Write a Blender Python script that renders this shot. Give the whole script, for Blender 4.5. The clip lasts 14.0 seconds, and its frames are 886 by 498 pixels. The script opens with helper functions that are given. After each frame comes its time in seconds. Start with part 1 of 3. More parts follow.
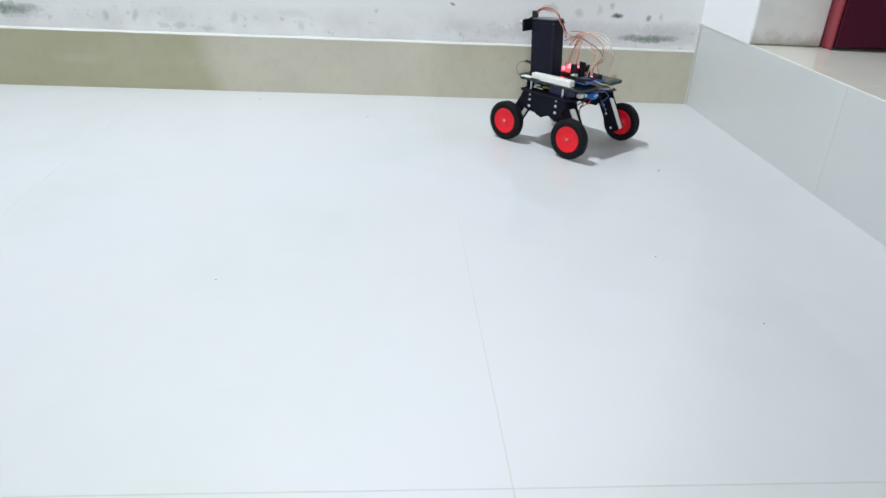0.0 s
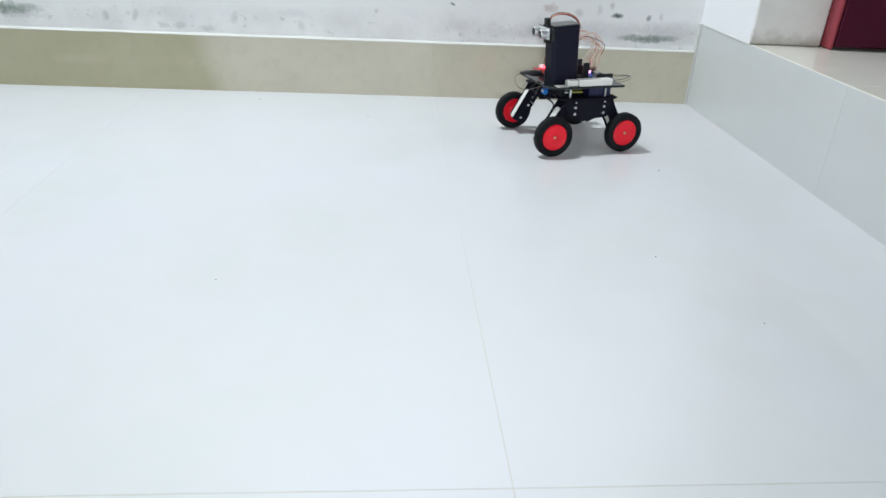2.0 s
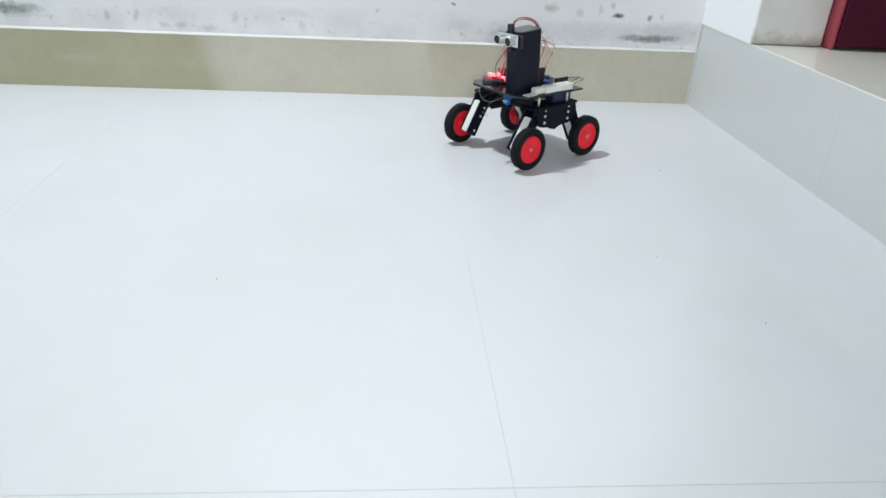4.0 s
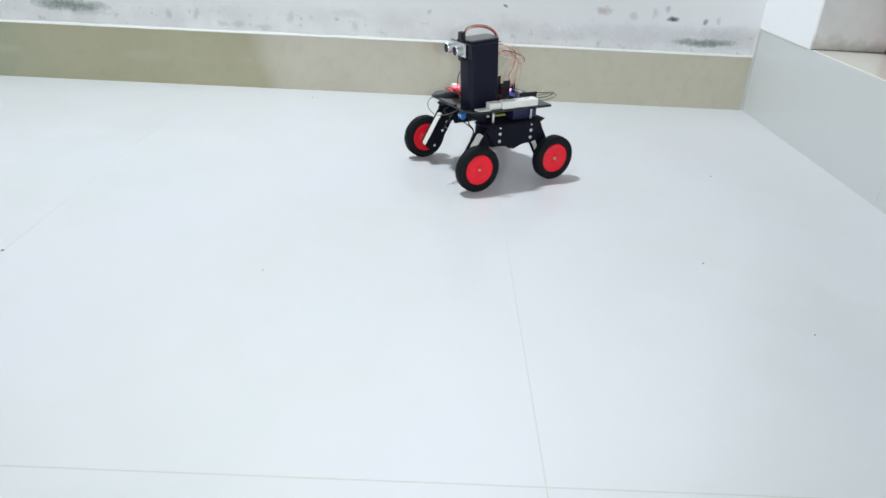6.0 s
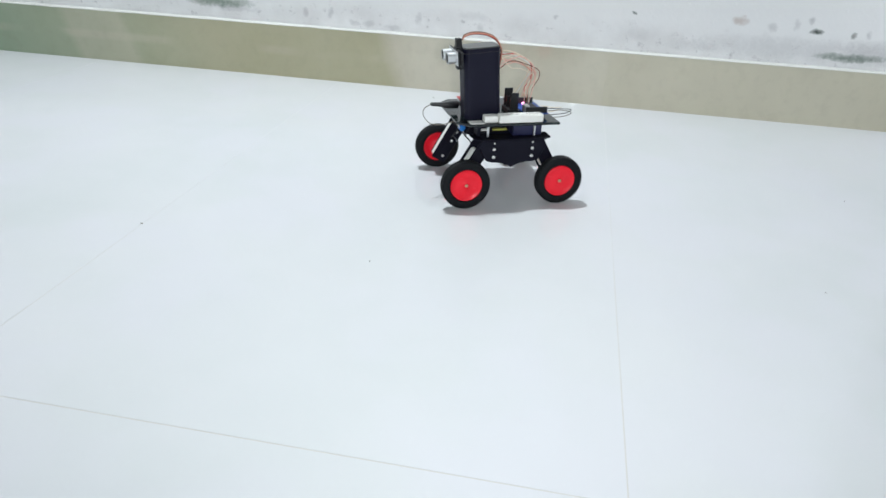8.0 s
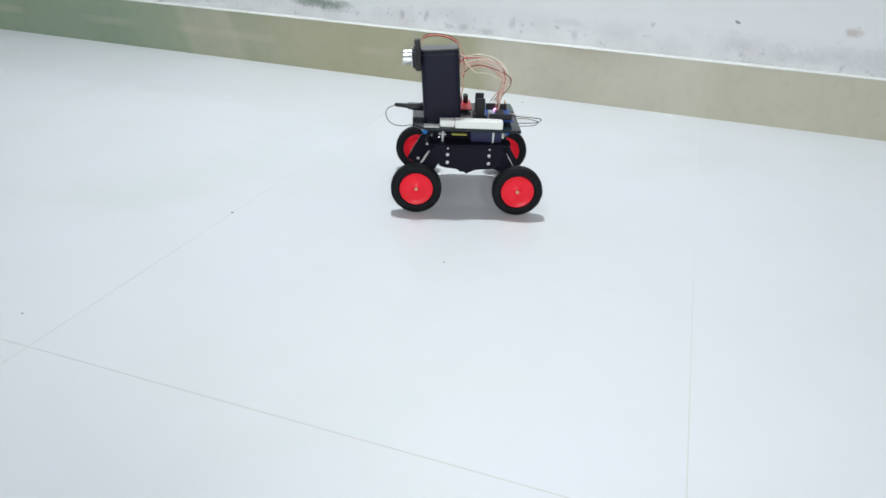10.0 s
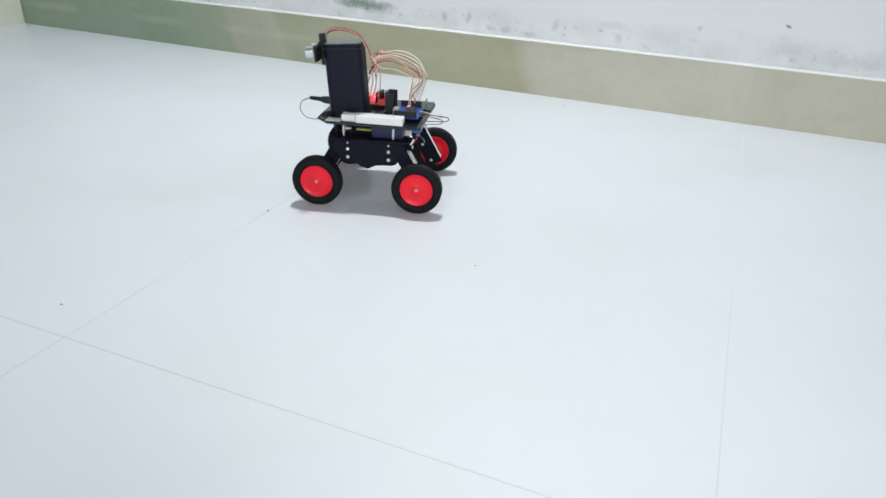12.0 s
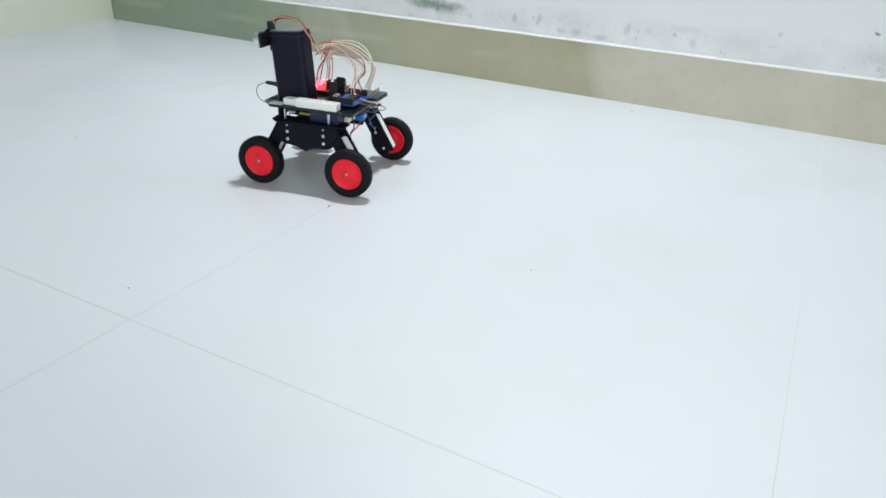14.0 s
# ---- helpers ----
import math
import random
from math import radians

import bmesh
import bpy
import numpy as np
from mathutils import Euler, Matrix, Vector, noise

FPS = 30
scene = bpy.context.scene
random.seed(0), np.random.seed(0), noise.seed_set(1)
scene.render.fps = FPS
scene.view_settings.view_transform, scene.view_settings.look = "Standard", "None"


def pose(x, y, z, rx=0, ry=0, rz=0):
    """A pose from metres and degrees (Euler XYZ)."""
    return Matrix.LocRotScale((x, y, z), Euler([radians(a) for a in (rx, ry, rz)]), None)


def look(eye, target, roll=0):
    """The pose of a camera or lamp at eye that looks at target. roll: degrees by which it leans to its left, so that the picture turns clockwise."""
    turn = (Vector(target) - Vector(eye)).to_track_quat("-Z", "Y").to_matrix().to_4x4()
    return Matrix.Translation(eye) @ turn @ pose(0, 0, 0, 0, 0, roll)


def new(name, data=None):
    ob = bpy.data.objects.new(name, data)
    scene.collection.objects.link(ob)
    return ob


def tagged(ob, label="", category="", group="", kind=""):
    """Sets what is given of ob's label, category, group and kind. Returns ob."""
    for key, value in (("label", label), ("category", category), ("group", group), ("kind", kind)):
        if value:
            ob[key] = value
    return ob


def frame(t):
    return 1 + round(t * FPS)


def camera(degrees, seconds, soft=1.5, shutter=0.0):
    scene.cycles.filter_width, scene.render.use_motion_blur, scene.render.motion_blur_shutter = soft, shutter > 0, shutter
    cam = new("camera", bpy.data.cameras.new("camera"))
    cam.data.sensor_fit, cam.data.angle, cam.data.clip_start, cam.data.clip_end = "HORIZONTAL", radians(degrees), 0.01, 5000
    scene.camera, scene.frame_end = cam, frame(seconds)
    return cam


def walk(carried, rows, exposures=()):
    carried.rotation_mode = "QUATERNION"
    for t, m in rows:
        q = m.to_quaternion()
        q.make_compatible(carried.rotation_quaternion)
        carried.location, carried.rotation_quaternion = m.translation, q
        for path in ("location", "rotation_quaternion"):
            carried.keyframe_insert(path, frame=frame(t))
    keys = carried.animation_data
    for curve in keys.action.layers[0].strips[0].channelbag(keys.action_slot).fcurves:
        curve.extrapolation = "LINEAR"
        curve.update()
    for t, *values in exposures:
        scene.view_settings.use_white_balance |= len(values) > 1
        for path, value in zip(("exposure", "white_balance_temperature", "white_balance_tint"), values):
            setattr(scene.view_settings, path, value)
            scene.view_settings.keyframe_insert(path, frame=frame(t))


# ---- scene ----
cam = camera(65.0, 14.0, soft=1.5, shutter=0.4)
PATH = [
    (0, (-0.68, -1.529, 0.399), (-0.518, 0.247, -0.506), 3.0),
    (1.5, (-0.68, -1.529, 0.399), (-0.518, 0.247, -0.506), 3.0),
    (3, (-0.68, -1.529, 0.398), (-0.519, 0.247, -0.506), 3.0),
    (3.3, (-0.68, -1.529, 0.398), (-0.519, 0.247, -0.506), 3.0),
    (5.3, (-0.681, -1.530, 0.399), (-0.542, 0.248, -0.507), 3.0),
    (5.5, (-0.681, -1.531, 0.4), (-0.585, 0.249, -0.508), 3.0),
    (6, (-0.675, -1.535, 0.395), (-0.649, 0.249, -0.507), 2.9),
    (6.5, (-0.674, -1.539, 0.394), (-0.719, 0.246, -0.507), 2.9),
    (7, (-0.676, -1.539, 0.398), (-0.796, 0.239, -0.51), 2.9),
    (7.5, (-0.668, -1.541, 0.397), (-0.887, 0.227, -0.511), 2.9),
    (7.7, (-0.667, -1.541, 0.397), (-0.915, 0.223, -0.511), 2.9),
    (9.8, (-0.652, -1.541, 0.4), (-1.171, 0.161, -0.512), 2.8),
    (10, (-0.651, -1.541, 0.4), (-1.183, 0.158, -0.512), 2.8),
    (10.5, (-0.644, -1.538, 0.401), (-1.216, 0.148, -0.511), 2.8),
    (11, (-0.64, -1.531, 0.4), (-1.235, 0.146, -0.513), 2.6),
    (11.5, (-0.643, -1.538, 0.402), (-1.238, 0.14, -0.509), 2.8),
    (12, (-0.643, -1.532, 0.399), (-1.286, 0.129, -0.513), 2.6),
    (12.5, (-0.634, -1.514, 0.392), (-1.35, 0.118, -0.515), 2.8),
    (13, (-0.639, -1.529, 0.399), (-1.389, 0.084, -0.514), 2.5),
    (13.5, (-0.634, -1.531, 0.401), (-1.404, 0.073, -0.513), 2.6),
    (14, (-0.635, -1.526, 0.398), (-1.444, 0.058, -0.517), 2.5),
]
walk(cam, [(t, look(e, g, r)) for t, e, g, r in PATH])

# ---- light: a small lamp high on the back wall, an added fill behind, a phone torch beside the lens ----
world = bpy.data.worlds.new("world")
scene.world = world
world.use_nodes = True
world.node_tree.nodes["Background"].inputs[0].default_value = (0.75, 0.85, 1.0, 1)
world.node_tree.nodes["Background"].inputs[1].default_value = 0.005


def area_lamp(name, m, sx, sy, watts, colour):
    data = bpy.data.lights.new(name, "AREA")
    data.shape, data.size, data.size_y, data.energy, data.color = "RECTANGLE", sx, sy, watts, colour
    ob = new(name, data)
    ob.matrix_world = m
    return ob


area_lamp("wall_lamp", look((-1.28, -0.10, 2.10), (-0.70, -1.05, 0.0)), 0.14, 0.07, 90, (0.87, 0.955, 1.0))
# added fill with no known source, lifts the back wall and door reveal
area_lamp("rear_fill_lamp", look((-1.15, -4.2, 1.25), (-1.15, 0.0, 0.6)), 1.64, 1.4, 56, (0.87, 0.955, 1.0))
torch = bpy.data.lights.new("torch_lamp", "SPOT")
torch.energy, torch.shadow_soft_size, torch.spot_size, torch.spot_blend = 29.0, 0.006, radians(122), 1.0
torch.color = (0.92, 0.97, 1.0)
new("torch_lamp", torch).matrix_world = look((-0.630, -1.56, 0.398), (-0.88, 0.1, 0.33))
scene.view_settings.exposure = -1.22


# ---- materials ----
def nodes_of(name):
    m = bpy.data.materials.new(name)
    m.use_nodes = True
    nt = m.node_tree
    return m, nt, nt.nodes["Principled BSDF"]


def node(nt, kind, **values):
    n = nt.nodes.new(kind)
    for k, v in values.items():
        n.inputs[k].default_value = v
    return n


def mixed(nt, fac, a, b):
    """A colour mix; fac, a, b are sockets or values."""
    n = nt.nodes.new("ShaderNodeMix")
    n.data_type = "RGBA"
    for socket, v in ((n.inputs[0], fac), (n.inputs[6], a), (n.inputs[7], b)):
        if isinstance(v, (int, float)):
            socket.default_value = v
        elif isinstance(v, tuple):
            socket.default_value = (*v, 1) if len(v) == 3 else v
        else:
            nt.links.new(v, socket)
    return n.outputs[2]


def calc(nt, op, a, b=0.0):
    n = nt.nodes.new("ShaderNodeMath")
    n.operation = op
    for socket, v in ((n.inputs[0], a), (n.inputs[1], b)):
        if isinstance(v, (int, float)):
            socket.default_value = v
        else:
            nt.links.new(v, socket)
    return n.outputs[0]


def noise_of(nt, scale, detail=4.0, vector=None):
    n = node(nt, "ShaderNodeTexNoise", Scale=scale, Detail=detail, Roughness=0.6)
    if vector is not None:
        nt.links.new(vector, n.inputs["Vector"])
    return n.outputs["Fac"]


def ramp(nt, value, low, high):
    n = node(nt, "ShaderNodeMapRange")
    n.inputs[1].default_value, n.inputs[2].default_value = low, high
    nt.links.new(value, n.inputs[0])
    return n.outputs[0]


def surface(name, colour, rough, metal=0.0, vary=0.15, scale=60.0, bump=0.05, spec=0.5, coat=0.0, per_piece=0.0):
    """A plain material with broad and fine variation of colour, gloss and relief."""
    m, nt, bsdf = nodes_of(name)
    where = nt.nodes.new("ShaderNodeTexCoord").outputs["Object"]
    fine, broad = noise_of(nt, scale, 5, where), noise_of(nt, scale * 0.13, 3, where)
    dark = tuple(c * (1 - vary) for c in colour)
    light = tuple(min(1.0, c * (1 + vary * 0.6)) for c in colour)
    col = mixed(nt, calc(nt, "ADD", calc(nt, "MULTIPLY", fine, 0.4), calc(nt, "MULTIPLY", broad, 0.6)), dark, light)
    if per_piece:
        rnd = nt.nodes.new("ShaderNodeObjectInfo").outputs["Random"]
        col = mixed(nt, calc(nt, "MULTIPLY", rnd, per_piece), col, tuple(c * 0.8 for c in colour))
    nt.links.new(col, bsdf.inputs["Base Color"])
    nt.links.new(calc(nt, "ADD", rough - 0.05, calc(nt, "MULTIPLY", broad, 0.1)), bsdf.inputs["Roughness"])
    bsdf.inputs["Metallic"].default_value, bsdf.inputs["Specular IOR Level"].default_value = metal, spec
    bsdf.inputs["Coat Weight"].default_value, bsdf.inputs["Coat Roughness"].default_value = coat, 0.06
    if bump:
        b = node(nt, "ShaderNodeBump", Strength=bump, Distance=0.001)
        nt.links.new(fine, b.inputs["Height"])
        nt.links.new(b.outputs[0], bsdf.inputs["Normal"])
    return m


def glowing(name, colour, strength):
    m, nt, bsdf = nodes_of(name)
    bsdf.inputs["Base Color"].default_value = (*colour, 1)
    bsdf.inputs["Emission Color"].default_value = (*colour, 1)
    bsdf.inputs["Emission Strength"].default_value = strength
    return m


def floor_tile_material():
    m, nt, bsdf = nodes_of("polished_white_tile")
    where = nt.nodes.new("ShaderNodeNewGeometry").outputs["Position"]
    cloud, fine = noise_of(nt, 2.2, 4, where), noise_of(nt, 90, 3, where)
    col = mixed(nt, ramp(nt, cloud, 0.35, 0.65), (0.63, 0.645, 0.65), (0.675, 0.675, 0.69))
    col = mixed(nt, calc(nt, "MULTIPLY", ramp(nt, noise_of(nt, 5.0, 2, where), 0.45, 0.62), 0.6), col, (0.67, 0.665, 0.70))
    col = mixed(nt, calc(nt, "MULTIPLY", ramp(nt, fine, 0.6, 0.8), 0.05), col, (0.6, 0.6, 0.58))
    smudge = ramp(nt, noise_of(nt, 7, 6, where), 0.5, 0.75)
    nt.links.new(col, bsdf.inputs["Base Color"])
    nt.links.new(calc(nt, "ADD", 0.10, calc(nt, "MULTIPLY", smudge, 0.10)), bsdf.inputs["Roughness"])
    bsdf.inputs["Specular IOR Level"].default_value = 0.0
    bsdf.inputs["Coat Weight"].default_value, bsdf.inputs["Coat Roughness"].default_value = 0.46, 0.028
    b = node(nt, "ShaderNodeBump", Strength=0.012, Distance=0.001)
    nt.links.new(noise_of(nt, 14, 2, where), b.inputs["Height"])
    nt.links.new(b.outputs[0], bsdf.inputs["Normal"])
    return m


def floor_grout_material():
    """Pale grout with brown dirt out in the room, faded near the wall to fit the camera's view."""
    m, nt, bsdf = nodes_of("floor_grout")
    where = nt.nodes.new("ShaderNodeNewGeometry").outputs["Position"]
    sep = nt.nodes.new("ShaderNodeSeparateXYZ")
    nt.links.new(where, sep.inputs[0])
    # pales the joints towards the wall, where they wash out from the camera
    view_fade = calc(nt, "ADD", sep.outputs["Y"], calc(nt, "MULTIPLY", calc(nt, "SUBTRACT", noise_of(nt, 9, 4, where), 0.5), 0.7))
    col = mixed(nt, ramp(nt, view_fade, -0.60, -1.15), (0.625, 0.625, 0.633), (0.595, 0.575, 0.545))
    col = mixed(nt, calc(nt, "MULTIPLY", ramp(nt, noise_of(nt, 60, 4, where), 0.45, 0.7), 0.25), col, (0.52, 0.48, 0.43))
    nt.links.new(col, bsdf.inputs["Base Color"])
    bsdf.inputs["Roughness"].default_value = 0.7
    bsdf.inputs["Specular IOR Level"].default_value = 0.1
    return m


def damp_wall_material():
    """White distemper with damp bloom above the skirting and mould spots of their own shapes."""
    m, nt, bsdf = nodes_of("damp_white_paint")
    where = nt.nodes.new("ShaderNodeNewGeometry").outputs["Position"]
    wob = node(nt, "ShaderNodeTexNoise", Scale=45.0, Detail=5.0)
    nt.links.new(where, wob.inputs["Vector"])
    shift = nt.nodes.new("ShaderNodeVectorMath")
    shift.operation = "MULTIPLY_ADD"
    nt.links.new(wob.outputs["Color"], shift.inputs[0])
    shift.inputs[1].default_value, shift.inputs[2].default_value = (0.018, 0.018, 0.018), (-0.009, -0.009, -0.009)
    moved = nt.nodes.new("ShaderNodeVectorMath")
    moved.operation = "ADD"
    nt.links.new(where, moved.inputs[0])
    nt.links.new(shift.outputs[0], moved.inputs[1])
    sep = nt.nodes.new("ShaderNodeSeparateXYZ")
    nt.links.new(moved.outputs[0], sep.inputs[0])
    px, pz = sep.outputs["X"], sep.outputs["Z"]
    col = mixed(nt, ramp(nt, noise_of(nt, 3, 4, where), 0.3, 0.7), (0.89, 0.885, 0.895), (0.93, 0.92, 0.92))
    # damp bloom, strongest low on the wall
    low = ramp(nt, pz, 0.185, 0.150)
    patchy = ramp(nt, noise_of(nt, 11, 6, where), 0.36, 0.68)
    col = mixed(nt, calc(nt, "MULTIPLY", calc(nt, "MULTIPLY", low, patchy), 0.37), col, (0.60, 0.57, 0.57))
    specks = ramp(nt, noise_of(nt, 75, 4, where), 0.60, 0.74)
    col = mixed(nt, calc(nt, "MULTIPLY", calc(nt, "MULTIPLY", low, specks), 0.45), col, (0.33, 0.31, 0.33))
    grey, green, black = (0.34, 0.33, 0.35), (0.16, 0.22, 0.17), (0.05, 0.07, 0.06)
    spots = [(-0.112, 0.140, 0.062, 0.008, 0.9, green), (-0.06, 0.150, 0.07, 0.026, 0.55, grey), (-0.24, 0.148, 0.17, 0.022, 0.4, grey),
             (-0.201, 0.206, 0.007, 0.008, 0.8, grey), (-0.189, 0.187, 0.012, 0.005, 1.0, black), (-0.119, 0.182, 0.005, 0.007, 0.65, black),
             (-0.090, 0.185, 0.005, 0.006, 0.6, grey), (-0.273, 0.187, 0.010, 0.009, 0.6, grey), (-0.228, 0.194, 0.007, 0.011, 0.5, grey),
             (-0.335, 0.196, 0.014, 0.008, 0.5, (0.45, 0.33, 0.28)), (-1.47, 0.156, 0.075, 0.011, 0.85, green), (-1.44, 0.144, 0.06, 0.006, 0.5, grey),
             (-1.263, 0.148, 0.009, 0.010, 0.75, grey), (-1.203, 0.149, 0.006, 0.011, 0.75, grey), (-1.150, 0.134, 0.011, 0.006, 0.6, grey),
             (-1.115, 0.132, 0.012, 0.007, 0.6, grey), (-1.060, 0.128, 0.016, 0.006, 0.6, grey), (-1.003, 0.152, 0.009, 0.012, 0.6, grey),
             (-0.865, 0.140, 0.008, 0.012, 0.45, grey), (-0.88, 0.165, 0.03, 0.010, 0.3, grey), (-0.705, 0.176, 0.005, 0.004, 0.7, grey),
             (-0.548, 0.194, 0.004, 0.003, 0.8, black), (-0.53, 0.155, 0.02, 0.014, 0.22, grey), (-0.42, 0.140, 0.05, 0.012, 0.3, grey)]
    ragged = calc(nt, "MULTIPLY", calc(nt, "SUBTRACT", noise_of(nt, 150, 4, where), 0.5), 1.7)
    for x, z, rx, rz, strength, paint in spots:
        dx = calc(nt, "DIVIDE", calc(nt, "SUBTRACT", px, x), rx * 1.0)
        dz = calc(nt, "DIVIDE", calc(nt, "SUBTRACT", pz, z), rz * 1.0)
        d = calc(nt, "ADD", calc(nt, "MULTIPLY", dx, dx), calc(nt, "MULTIPLY", dz, dz))
        col = mixed(nt, calc(nt, "MULTIPLY", ramp(nt, calc(nt, "ADD", d, ragged), 1.5, 0.0), strength * (0.55 if paint is grey else 1.0)), col, paint)
    nt.links.new(col, bsdf.inputs["Base Color"])
    bsdf.inputs["Roughness"].default_value = 0.75
    b = node(nt, "ShaderNodeBump", Strength=0.35, Distance=0.002)
    nt.links.new(calc(nt, "ADD", noise_of(nt, 60, 5, where), calc(nt, "MULTIPLY", specks, 0.6)), b.inputs["Height"])
    nt.links.new(b.outputs[0], bsdf.inputs["Normal"])
    return m


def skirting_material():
    """Glazed skirting tile, room reflections painted into its glaze from beige through olive to bottle green along the
    wall.
    """
    m, nt, bsdf = nodes_of("skirting_glaze_reflections")
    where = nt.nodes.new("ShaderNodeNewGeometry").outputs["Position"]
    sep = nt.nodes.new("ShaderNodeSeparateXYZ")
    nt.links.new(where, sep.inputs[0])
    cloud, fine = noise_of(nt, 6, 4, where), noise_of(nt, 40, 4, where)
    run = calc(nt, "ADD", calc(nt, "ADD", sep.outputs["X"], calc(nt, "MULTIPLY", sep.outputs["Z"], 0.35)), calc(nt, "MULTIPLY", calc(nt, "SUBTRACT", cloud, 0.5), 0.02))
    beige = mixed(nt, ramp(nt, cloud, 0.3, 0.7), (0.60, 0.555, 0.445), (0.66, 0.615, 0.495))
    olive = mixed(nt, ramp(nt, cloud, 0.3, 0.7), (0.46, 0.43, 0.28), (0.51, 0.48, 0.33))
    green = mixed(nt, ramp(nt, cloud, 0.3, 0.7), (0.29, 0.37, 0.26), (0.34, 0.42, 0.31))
    # olive, green and the pale band are room reflections put into the colour
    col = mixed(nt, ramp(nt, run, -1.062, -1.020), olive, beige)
    reflected_band = calc(nt, "MULTIPLY", ramp(nt, run, -1.850, -1.825), ramp(nt, run, -1.665, -1.690))
    col = mixed(nt, calc(nt, "MULTIPLY", reflected_band, 0.38), mixed(nt, ramp(nt, run, -2.05, -1.45), green, col), beige)
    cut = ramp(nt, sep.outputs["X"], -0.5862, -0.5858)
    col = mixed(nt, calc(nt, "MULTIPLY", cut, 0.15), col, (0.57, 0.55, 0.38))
    # pale horizontal bars: more reflections painted on the tile
    reflected_bar = calc(nt, "MULTIPLY", ramp(nt, calc(nt, "ABSOLUTE", calc(nt, "SUBTRACT", sep.outputs["Z"], 0.060)), 0.013, 0.004), ramp(nt, noise_of(nt, 5.5, 1, where), 0.48, 0.60))
    col = mixed(nt, calc(nt, "MULTIPLY", reflected_bar, 0.30), col, beige)
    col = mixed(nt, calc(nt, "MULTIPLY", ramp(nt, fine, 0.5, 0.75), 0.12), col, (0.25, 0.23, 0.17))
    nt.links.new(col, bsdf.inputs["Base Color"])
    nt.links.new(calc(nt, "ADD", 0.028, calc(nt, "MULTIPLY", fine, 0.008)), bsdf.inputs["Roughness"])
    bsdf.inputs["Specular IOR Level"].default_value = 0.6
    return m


def grubby_plaster_material():
    """Greyed plaster with a ragged brown splash line along its foot."""
    m, nt, bsdf = nodes_of("grubby_plaster")
    where = nt.nodes.new("ShaderNodeNewGeometry").outputs["Position"]
    sep = nt.nodes.new("ShaderNodeSeparateXYZ")
    nt.links.new(where, sep.inputs[0])
    col = mixed(nt, ramp(nt, noise_of(nt, 18, 5, where), 0.3, 0.7), (0.80, 0.78, 0.76), (0.88, 0.86, 0.85))
    edge = calc(nt, "ADD", sep.outputs["Z"], calc(nt, "MULTIPLY", calc(nt, "SUBTRACT", noise_of(nt, 55, 5, where), 0.5), 0.05))
    col = mixed(nt, calc(nt, "MULTIPLY", ramp(nt, edge, 0.202, 0.176), 0.7), col, (0.42, 0.38, 0.32))
    nt.links.new(col, bsdf.inputs["Base Color"])
    bsdf.inputs["Roughness"].default_value = 0.8
    b = node(nt, "ShaderNodeBump", Strength=0.3, Distance=0.002)
    nt.links.new(noise_of(nt, 50, 5, where), b.inputs["Height"])
    nt.links.new(b.outputs[0], bsdf.inputs["Normal"])
    return m


FLOOR_TILE = floor_tile_material()
GROUT = surface("grey_grout", (0.645, 0.64, 0.62), 0.6, vary=0.55, scale=14)
FLOOR_GROUT = floor_grout_material()
WHITE_CEMENT = surface("white_cement", (0.74, 0.73, 0.70), 0.7, vary=0.12, scale=140, bump=0.3)
DAMP_WALL = damp_wall_material()
WHITE_WALL = surface("white_wall_paint", (0.80, 0.80, 0.80), 0.7, vary=0.06, scale=40, bump=0.15)
PIER_PAINT = surface("bright_white_plaster", (0.90, 0.90, 0.92), 0.7, vary=0.04, scale=40, bump=0.15)
UNSEEN_WALL = surface("unseen_dark_wall_paint", (0.30, 0.33, 0.31), 0.7, vary=0.06, scale=40, bump=0.15)
JAMB_PLASTER = grubby_plaster_material()
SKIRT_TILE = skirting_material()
CREAM_TILE = surface("cream_skirting_tile", (0.72, 0.72, 0.60), 0.15, vary=0.06, scale=30, bump=0.01)
PANEL_TILE = surface("pale_grey_riser_tile", (0.64, 0.65, 0.65), 0.18, vary=0.05, scale=25, bump=0.01)
SILL_TILE = surface("cream_sill_tile", (0.90, 0.87, 0.79), 0.15, vary=0.12, scale=22, bump=0.02)
# leaf maroon with its shade, frame red as lit: light put into both
MAROON_SHADED = surface("shaded_maroon_gloss_paint", (0.080, 0.005, 0.024), 0.5, vary=0.35, scale=30, bump=0.08, spec=0.2)
MAROON_LIT = surface("lit_door_frame_paint", (0.36, 0.05, 0.07), 0.35, vary=0.3, scale=30, bump=0.08)
UNSEEN_CEILING = surface("unseen_dark_ceiling_paint", (0.26, 0.26, 0.26), 0.8, vary=0.05, scale=20)
DIRT = surface("dirt", (0.20, 0.185, 0.17), 0.9, vary=0.3, scale=300)

RUBBER = surface("black_rubber", (0.006, 0.007, 0.009), 0.65, vary=0.25, scale=250, bump=0.15, spec=0.2)
RED_HUB = surface("red_plastic", (0.90, 0.014, 0.032), 0.34, vary=0.12, scale=150, bump=0.03, spec=0.3)
CHASSIS = surface("black_foam_board", (0.004, 0.004, 0.012), 0.6, vary=0.3, scale=160, bump=0.12, spec=0.18)
TOP_PLATE = surface("dark_acrylic", (0.012, 0.018, 0.020), 0.16, vary=0.3, scale=100, bump=0.02)
TOWER = surface("navy_black_case", (0.004, 0.004, 0.017), 0.5, vary=0.2, scale=300, bump=0.06, spec=0.25)
# the grey holds the bright reflection on top of the case
TOWER_TOP = surface("cap_reflection_grey", (0.10, 0.105, 0.10), 0.28, vary=0.2, scale=100, bump=0.03)
